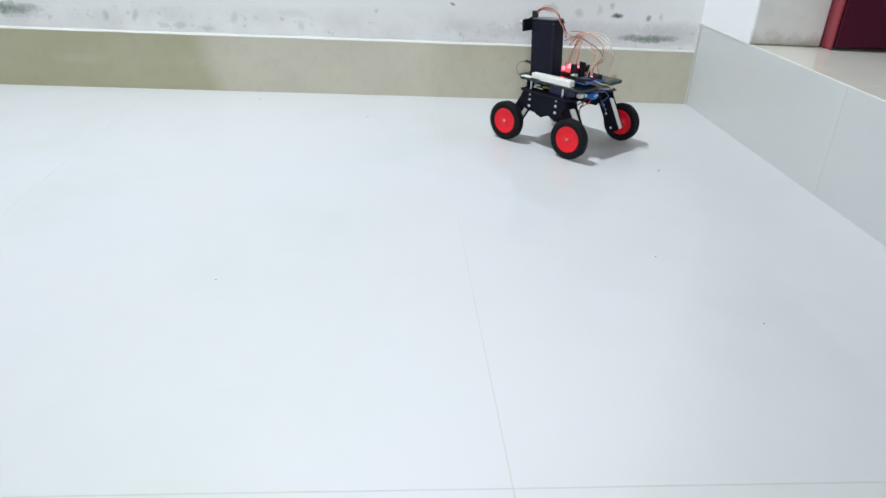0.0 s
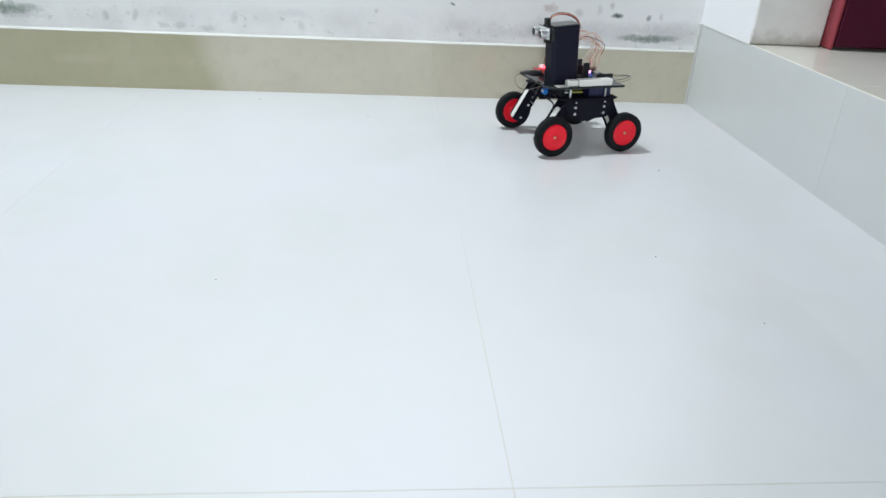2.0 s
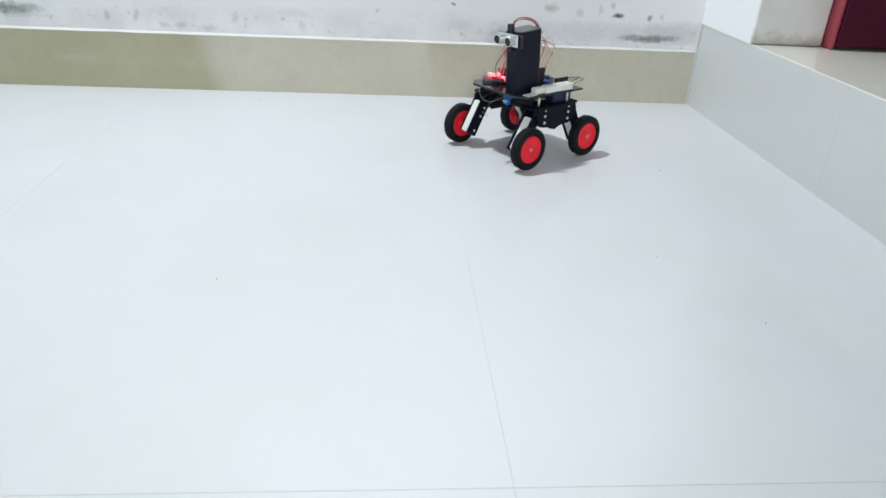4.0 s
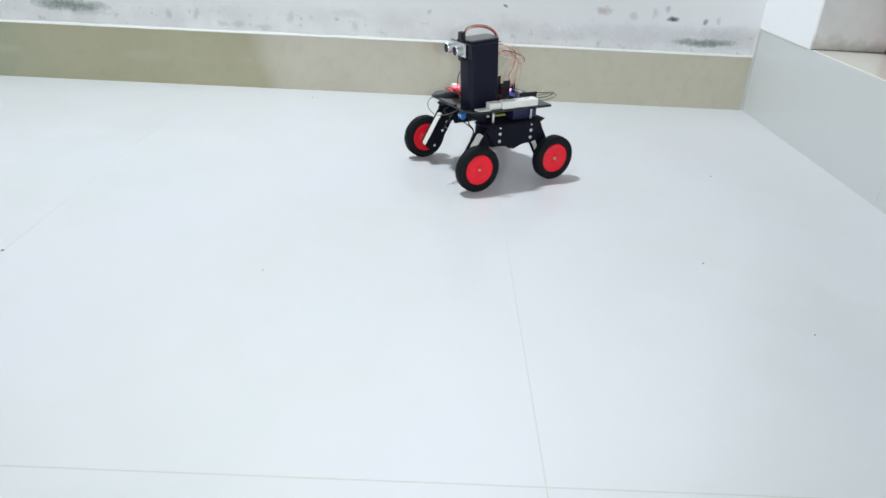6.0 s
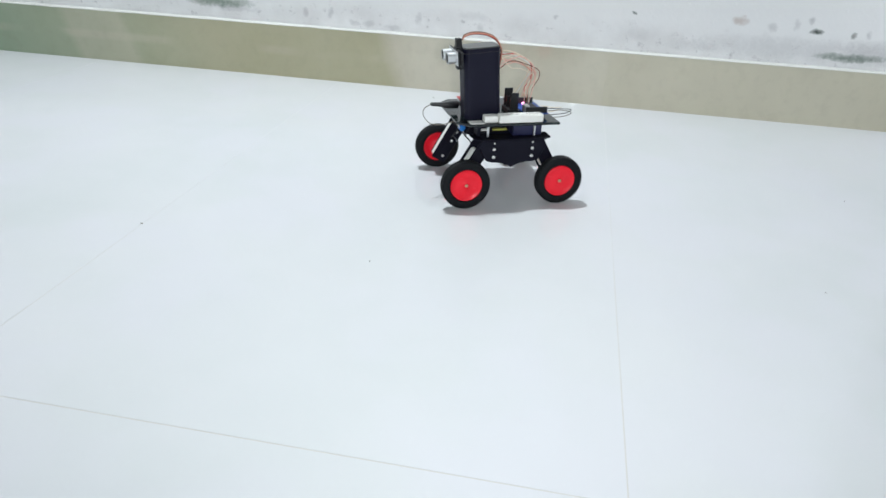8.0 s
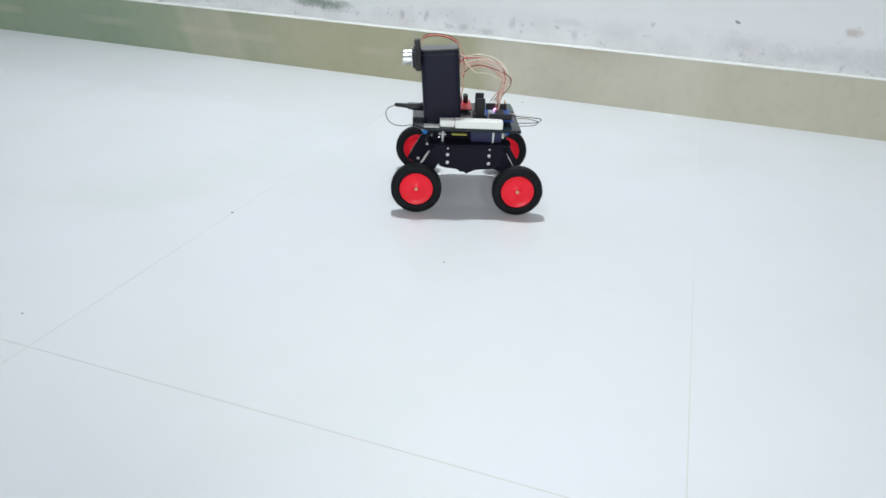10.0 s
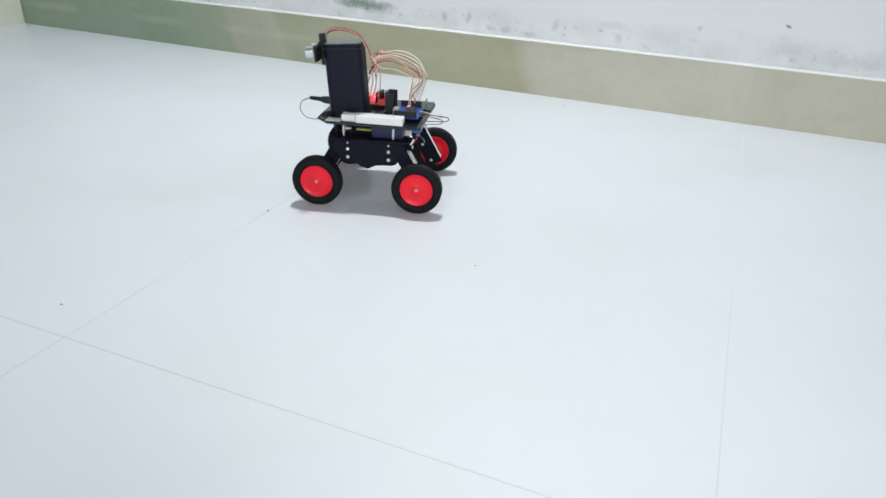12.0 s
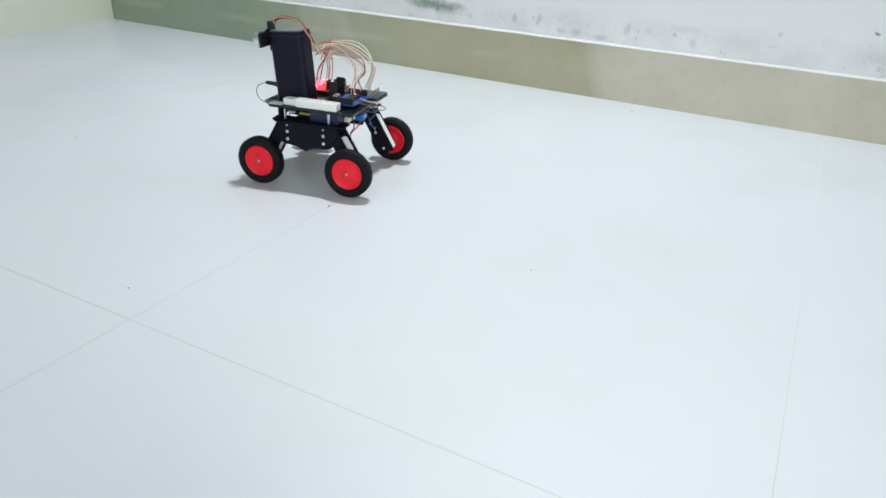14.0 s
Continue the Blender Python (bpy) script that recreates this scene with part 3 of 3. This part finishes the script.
part("hanger", box(0.0555, 0.060, 0.006, 0.026, 0.1002, 0.1098, 0.0006), BLUE_BOARD, rover, "blue board edge below the deck")
part("clear_bracket", box(-0.060, -0.0425, -0.052, -0.041, 0.0985, 0.1010, 0.0005), WHITE_PLASTIC, rover, "white plastic bracket")
part("clear_bracket", box(-0.052, -0.0425, 0.016, 0.038, 0.0920, 0.0995, 0.0010), WHITE_PLASTIC, rover, "white plastic bracket")
DECK = [(0.078, 0.050), (0.060, 0.068), (-0.071, 0.068), (-0.072, -0.060), (-0.064, -0.068), (0.060, -0.068), (0.078, -0.050)]
part("deck", prism(DECK, "z", 0.1100, TOP, 0.0006), TOP_PLATE, rover, "dark glossy acrylic deck plate")

# white terminal strips along the deck's edge
strip = part("breadboard", box(-0.0455, 0.020, 0.052, 0.0668, TOP + 0.0002, 0.1252, 0.0012), WHITE_PLASTIC, rover, "white plastic breadboard strip")
part("breadboard_half", box(0.0205, 0.0405, 0.0500, 0.0630, TOP + 0.0002, 0.1238, 0.0012), WHITE_PLASTIC, strip)
part("backing", box(0.041, 0.062, 0.052, 0.0665, TOP + 0.0002, 0.1150, 0.0005), WHITE_PLASTIC, strip, "white adhesive backing")
bm = bmesh.new()
for i in range(22):
    for j in range(4):
        box(-0.0435 + i * 0.00285 - 0.0005, -0.0435 + i * 0.00285 + 0.0005, 0.0545 + j * 0.0030 - 0.0005, 0.0545 + j * 0.0030 + 0.0005, 0.1252, 0.12535, bm=bm)
part("contact_holes", bm, BLACK_PLASTIC, strip)

# battery case standing on the deck, leaning slightly forward
lean = pose(0.036, 0.026, TOP, 0, 4.6, 0)
round_case = []
for cx, cy, a0 in ((0.0185, 0.0095, 0), (-0.0185, 0.0095, 90), (-0.0185, -0.0095, 180), (0.0185, -0.0095, 270)):
    for k in range(5):
        a = radians(a0 + k * 22.5)
        round_case.append((cx + 0.0075 * math.cos(a), cy + 0.0075 * math.sin(a)))
bm = prism(round_case, "z", -0.0015, 0.0985, 0.0)
bmesh.ops.transform(bm, matrix=lean, verts=bm.verts[:])
case = part("battery_case", bm, TOWER, rover, "tall navy-black battery case")
bm = prism([(p * 0.97, q * 0.95) for p, q in round_case], "z", 0.0986, 0.1003, 0.0005)
bmesh.ops.transform(bm, matrix=lean, verts=bm.verts[:])
part("cap", bm, TOWER_TOP, case, "glossy cap with the top's reflection put into its grey")
part("seam", box(-0.0262, 0.0262, -0.0172, 0.0172, 0.0930, 0.0936, m=lean), BLACK_PLASTIC, case)
part("holder", box(0.0255, 0.0335, -0.006, 0.004, 0.070, 0.1115, 0.001, m=lean), BLACK_PLASTIC, case, "black sensor holder post")
sensor = part("distance_sensor", box(0.0345, 0.0362, -0.0215, 0.0235, 0.0790, 0.0990, 0.0004, m=lean), BLACK_PLASTIC, rover, "ultrasonic distance sensor with two silver eyes")
part("shield", box(0.0366, 0.0380, -0.0210, 0.0230, 0.0795, 0.0985, 0.0004, m=lean), SILVER, sensor, "pale silver face plate")
for v in (-0.0115, 0.0125):
    m = lean @ pose(0.0380, v, 0.0890, 0, 90, 0)
    eye = part("eye", lathe([(0, 0.0001), (0.0076, 0.0001), (0.0076, 0.0110), (0.0072, 0.0118), (0.0064, 0.0118), (0.0064, 0.0106), (0, 0.0106)], m, 28), SILVER, sensor, "silver transducer can", smooth=False)
    part("grille", lathe([(0, 0.0112), (0.0063, 0.0110), (0.0063, 0.0107), (0, 0.0107)], m, 24), MESH_BLACK, eye, "dark mesh grille")
part("carrier", box(0.0312, 0.0343, 0.004, 0.0300, 0.0785, 0.0985, 0.0006, m=lean), BLACK_PLASTIC, sensor, "black carrier plate")
part("pin_header", box(0.0300, 0.0344, -0.006, 0.007, 0.0985, 0.1010, m=lean), BLACK_PLASTIC, sensor)

# boards on the deck
driver = part("motor_driver", box(-0.008, 0.047, -0.063, -0.014, TOP + 0.004, TOP + 0.0056, 0.0003), RED_BOARD, rover, "red motor driver board with lit lamps")
for u, v in ((-0.005, -0.060), (0.044, -0.060), (-0.005, -0.017), (0.044, -0.017)):
    part("spacer", lathe([(0, TOP), (0.002, TOP), (0.002, TOP + 0.0041), (0, TOP + 0.0041)], pose(u, v, 0), 8), SILVER, driver)
sink = part("heat_sink", box(-0.024, -0.0085, -0.010, 0.020, TOP + 0.0002, TOP + 0.006, 0.0005), BLACK_PLASTIC, rover, "black finned heat sink")
for v, high in ((-0.0095, 0.0310), (0.0, 0.0215), (0.0170, 0.0300)):
    part("fin", box(-0.0235, -0.0112, v, v + 0.0022, TOP + 0.0060, TOP + high, 0.0003), BLACK_PLASTIC, sink)
part("cross_web", box(-0.0180, -0.0160, -0.0072, 0.0168, TOP + 0.0060, TOP + 0.0190, 0.0003), BLACK_PLASTIC, sink)
for u, v, r in ((0.0350, -0.0440, 0.0038), (0.0330, -0.0240, 0.0032), (0.018, -0.0500, 0.0030)):
    part("lamp", lathe([(0, 2.0 * r), (0.7 * r, 1.8 * r), (r, 1.2 * r), (r, 0), (0, 0)], pose(u, v, TOP + 0.0060), 14), RED_GLOW, driver, "glowing red indicator lamp", smooth=True)
for k in range(4):
    part("terminal", box(0.0375, 0.0465, -0.038 + 0.0058 * k, -0.0330 + 0.0058 * k, TOP + 0.0057, TOP + 0.0105, 0.0006), RED_BOARD, driver, "red screw terminal")
for k in range(4):
    part("capacitor", lathe([(0, 0.011), (0.0030, 0.011), (0.0034, 0.0104), (0.0034, 0), (0, 0)], pose(0.000 + 0.009 * (k % 2), -0.056 + 0.0085 * (k // 2), TOP + 0.0057), 14), BLACK_PLASTIC, driver, smooth=True)
part("connector", box(0.0280, 0.0360, -0.0615, -0.052, TOP + 0.0057, TOP + 0.0115, 0.0006), WHITE_PLASTIC, driver, "white pin connector")
for k in range(6):
    part("header_pin", box(0.010, 0.0112, -0.034 + 0.003 * k, -0.0328 + 0.003 * k, TOP + 0.0056, TOP + 0.020), BLACK_PLASTIC, driver)
uno = part("controller_board", box(-0.062, -0.026, -0.016, 0.044, TOP + 0.0050, TOP + 0.0066, 0.0003), BLUE_BOARD, rover, "blue microcontroller board with a lit lamp")
part("header", box(-0.060, -0.028, 0.0395, 0.0420, TOP + 0.0067, TOP + 0.0150, 0.0003), BLACK_PLASTIC, uno)
part("header", box(-0.058, -0.028, -0.0140, -0.0115, TOP + 0.0067, TOP + 0.0150, 0.0003), BLACK_PLASTIC, uno)
part("usb_socket", box(-0.034, -0.0265, 0.028, 0.0390, TOP + 0.0067, TOP + 0.0170, 0.0006), SILVER, uno, "silver socket")
part("chip", box(-0.052, -0.040, -0.002, 0.022, TOP + 0.0067, TOP + 0.0100, 0.0004), BLACK_PLASTIC, uno)
part("lamp", lathe([(0, 0.0034), (0.0018, 0.0031), (0.0025, 0.0020), (0.0025, 0), (0, 0)], pose(-0.0410, -0.0050, TOP + 0.0067), 12), PINK_GLOW, uno, "glowing pinkish indicator lamp", smooth=True)
part("lamp", lathe([(0, 0.0026), (0.0014, 0.0022), (0.0018, 0.0012), (0.0018, 0), (0, 0)], pose(-0.0500, 0.0280, TOP + 0.0067), 12), PINK_GLOW, uno, "glowing pinkish indicator lamp", smooth=True)
# its green paints in the reflection on the rear of the deck
shield = part("connector_board", box(-0.070, -0.030, -0.064, -0.020, TOP + 0.0002, TOP + 0.0018, 0.0003), BOARD_GREEN_SHEEN, rover, "small connector board, tinted dark green for the deck's reflection")
for k in range(6):
    part("pin", box(-0.060, -0.0588, -0.056 + 0.006 * k, -0.0548 + 0.006 * k, TOP + 0.0018, TOP + 0.0100), BRASS, shield)

# plug at the front and loose wiring
plug = part("plug", lathe([(0, -0.002), (0.0052, 0), (0.0056, 0.012), (0.0050, 0.020), (0.0034, 0.024), (0.0026, 0.040), (0, 0.042)], pose(0.063, 0.001, 0.1235, 0, 87, 0), 18), BLACK_PLASTIC, rover, "black barrel plug", smooth=True)
part("lead", tube([(0.104, 0.003, 0.1256), (0.114, 0.006, 0.121), (0.116, 0.010, 0.112), (0.108, 0.014, 0.102), (0.092, 0.018, 0.100), (0.070, 0.020, 0.1055)], 0.0006), WIRES["grey"], plug, "thin dark lead")
LEADS = [("red", 0.0000, 0.0), ("orange", 0.0016, 0.0012), ("brown", -0.0016, 0.002), ("black", -0.003, -0.001)]
for colour, dv, dz in LEADS:
    part("wire", tube([(0.0685, 0.025 + dv, 0.2200), (0.066, 0.026 + dv, 0.2245 + dz), (0.054, 0.027 + dv, 0.2285 + dz), (0.036, 0.028 + dv, 0.2275 + dz), (0.022, 0.029 + dv, 0.2215 + dz),
                       (0.0145, 0.030 + dv, 0.2120), (0.0105, 0.024 + dv, 0.2020), (0.0085, 0.016 + dv, 0.1850)], 0.0007), WIRES[colour], rover)
rng = random.Random(11)
def wire(colour, points, r=0.00065):
    part("wire", tube(points, r), WIRES[colour], rover)


jig = rng.uniform
# from the back of the case over to the controller
for k, colour in enumerate(("pink", "cream", "brown", "orange", "pink", "cream", "red")):
    v0, v1 = 0.026 - 0.004 * k, 0.012 - 0.004 * k + jig(-0.004, 0.004)
    back, high = jig(-0.060, -0.040), jig(0.180, 0.196)
    wire(colour, [(0.009, v0, jig(0.178, 0.200)), (-0.006, v0 + jig(-0.004, 0.004), high), (-0.024, (v0 + v1) / 2, high + jig(-0.004, 0.003)), (back + 0.006, v1 * 0.7 + v0 * 0.3, high - 0.014),
                  (back, v1 + jig(-0.003, 0.003), 0.160 + jig(-0.006, 0.006)), (-0.046 + jig(-0.006, 0.004), v1, 0.142), (-0.044 + jig(-0.008, 0.004), v1, TOP + 0.012)])
# from the driver up behind the case
for k, colour in enumerate(("pink", "cream", "orange", "pink", "red", "pink", "brown")):
    u0, v0 = 0.010 + 0.005 * k + jig(-0.002, 0.002), -0.030 - 0.004 * (k % 4)
    wire(colour, [(u0, v0, TOP + 0.012), (u0 - 0.004, v0 + jig(-0.004, 0.004), 0.146), (0.014 + jig(-0.008, 0.008), -0.040 + jig(-0.007, 0.007), 0.172), (0.010 + jig(-0.006, 0.006), -0.034 + jig(-0.006, 0.006), 0.186 + jig(-0.006, 0.005)),
                  (0.006, -0.016, 0.189 + jig(-0.008, 0.004)), (0.008, 0.004 + jig(-0.004, 0.004), 0.180 + jig(-0.012, 0.004))], 0.0008)
# pale arcs to the connector board
for k, colour in enumerate(("cream", "white", "cream", "pink")):
    d = 0.004 * k
    wire(colour, [(0.014, -0.030 - d, 0.160), (0.013, -0.040 - d, 0.182 + 0.002 * k), (-0.008, -0.044, 0.191 - 0.003 * k), (-0.034, -0.042 + d, 0.189 - 0.004 * k), (-0.054 - 0.003 * k, -0.034 + d, 0.176 - 0.004 * k),
                  (-0.054 - 0.002 * k, -0.040, 0.152), (-0.038 - d, -0.052 + d, TOP + 0.008)], 0.0009 if k < 2 else 0.00065)
for k, (colour, v, out) in enumerate((("grey", 0.044, -0.096), ("black", 0.030, -0.102), ("cream", 0.016, -0.092))):
    part("wire", tube([(-0.060, v, TOP + 0.010), (-0.078, v + 0.006, 0.1260 - 0.002 * k), (out, v + 0.002, 0.121), (out + 0.004, v - 0.010, 0.1120), (-0.074, v - 0.014, 0.1090), (-0.058, v - 0.012, 0.1060)], 0.00055), WIRES[colour], rover)
for colour, v, s in (("blue", -0.030, 1), ("black", -0.012, 1), ("red", 0.010, -1), ("black", 0.024, -1)):
    part("wire", tube([(-0.050, v, 0.0990), (-0.058, v * 1.5, 0.0860), (-0.052, -0.036 * s, 0.0740), (-0.058, -0.042 * s, 0.0600)], 0.0009), WIRES[colour], rover)
    colour = "black"
    part("wire", tube([(0.048, v, 0.1000), (0.058, v * 1.4, 0.0880), (0.050, -0.036 * s, 0.0760), (0.058, -0.041 * s, 0.0600)], 0.0009), WIRES[colour], rover)
part("wire", tube([(-0.030, -0.030, 0.080), (-0.020, -0.010, 0.068), (-0.022, 0.014, 0.067), (-0.030, 0.036, 0.078)], 0.0011), WIRES["black"], rover)


# the chassis and all it carries ride a little higher on the axles
for ob in list(rover.children):
    if ob not in [w[0] for w in WHEELS]:
        ob.location.z += RAISE


# ---- motion ----
TRACK = [
    (0.0, -0.3512, -0.2820, 131.7), (0.5, -0.3500, -0.2813, 150.3), (1.0, -0.3518, -0.2822, 168.1), (1.5, -0.3495, -0.2818, 179.1), (2.0, -0.3490, -0.2796, 195.6),
    (2.5, -0.3511, -0.2772, 210.0), (3.0, -0.3645, -0.2894, 216.7), (3.2, -0.3800, -0.2979, 216.9), (3.9, -0.4366, -0.3351, 216.0), (4.6, -0.4891, -0.3717, 213.8),
    (5.3, -0.5402, -0.4068, 211.8), (5.5, -0.5552, -0.4163, 211.3), (6.0, -0.5972, -0.4438, 210.0), (6.5, -0.6396, -0.4689, 209.4), (7.0, -0.6790, -0.4887, 207.6),
    (7.5, -0.7204, -0.5109, 206.9), (7.7, -0.7369, -0.5179, 206.1), (8.4, -0.7935, -0.5427, 204.2), (9.1, -0.8505, -0.5666, 202.4), (9.8, -0.9061, -0.5879, 200.5),
    (10.0, -0.9211, -0.5948, 200.0), (10.5, -0.9694, -0.6123, 199.6), (11.0, -1.0118, -0.6287, 197.7), (11.5, -1.0507, -0.6424, 197.4), (12.0, -1.0900, -0.6529, 194.4),
    (12.5, -1.1262, -0.6607, 193.9), (13.0, -1.1775, -0.6740, 192.4), (13.5, -1.2240, -0.6829, 191.7), (14.0, -1.2661, -0.6914, 190.4)]


def rover_at(t):
    for a, b in zip(TRACK, TRACK[1:]):
        if t <= b[0]:
            k = (t - a[0]) / (b[0] - a[0])
            return tuple(p + (q - p) * k for p, q in zip(a[1:], b[1:]))
    return TRACK[-1][1:]


def motions():
    walk(rover, [(t, pose(x, y, 0, 0, 0, h)) for t, x, y, h in TRACK])
    for wheel, u, v, spin, side in WHEELS:
        rows, angle, last = [], spin, rover_at(0.0)
        for i in range(57):
            t = i * 0.25
            x, y, h = rover_at(t)
            ahead = (x - last[0]) * math.cos(radians(h)) + (y - last[1]) * math.sin(radians(h)) - radians(h - last[2]) * v
            angle += math.degrees(ahead / R)
            last = (x, y, h)
            rows.append((t, pose(u, v, R, 0, angle, 0)))
        walk(wheel, rows)


motions()
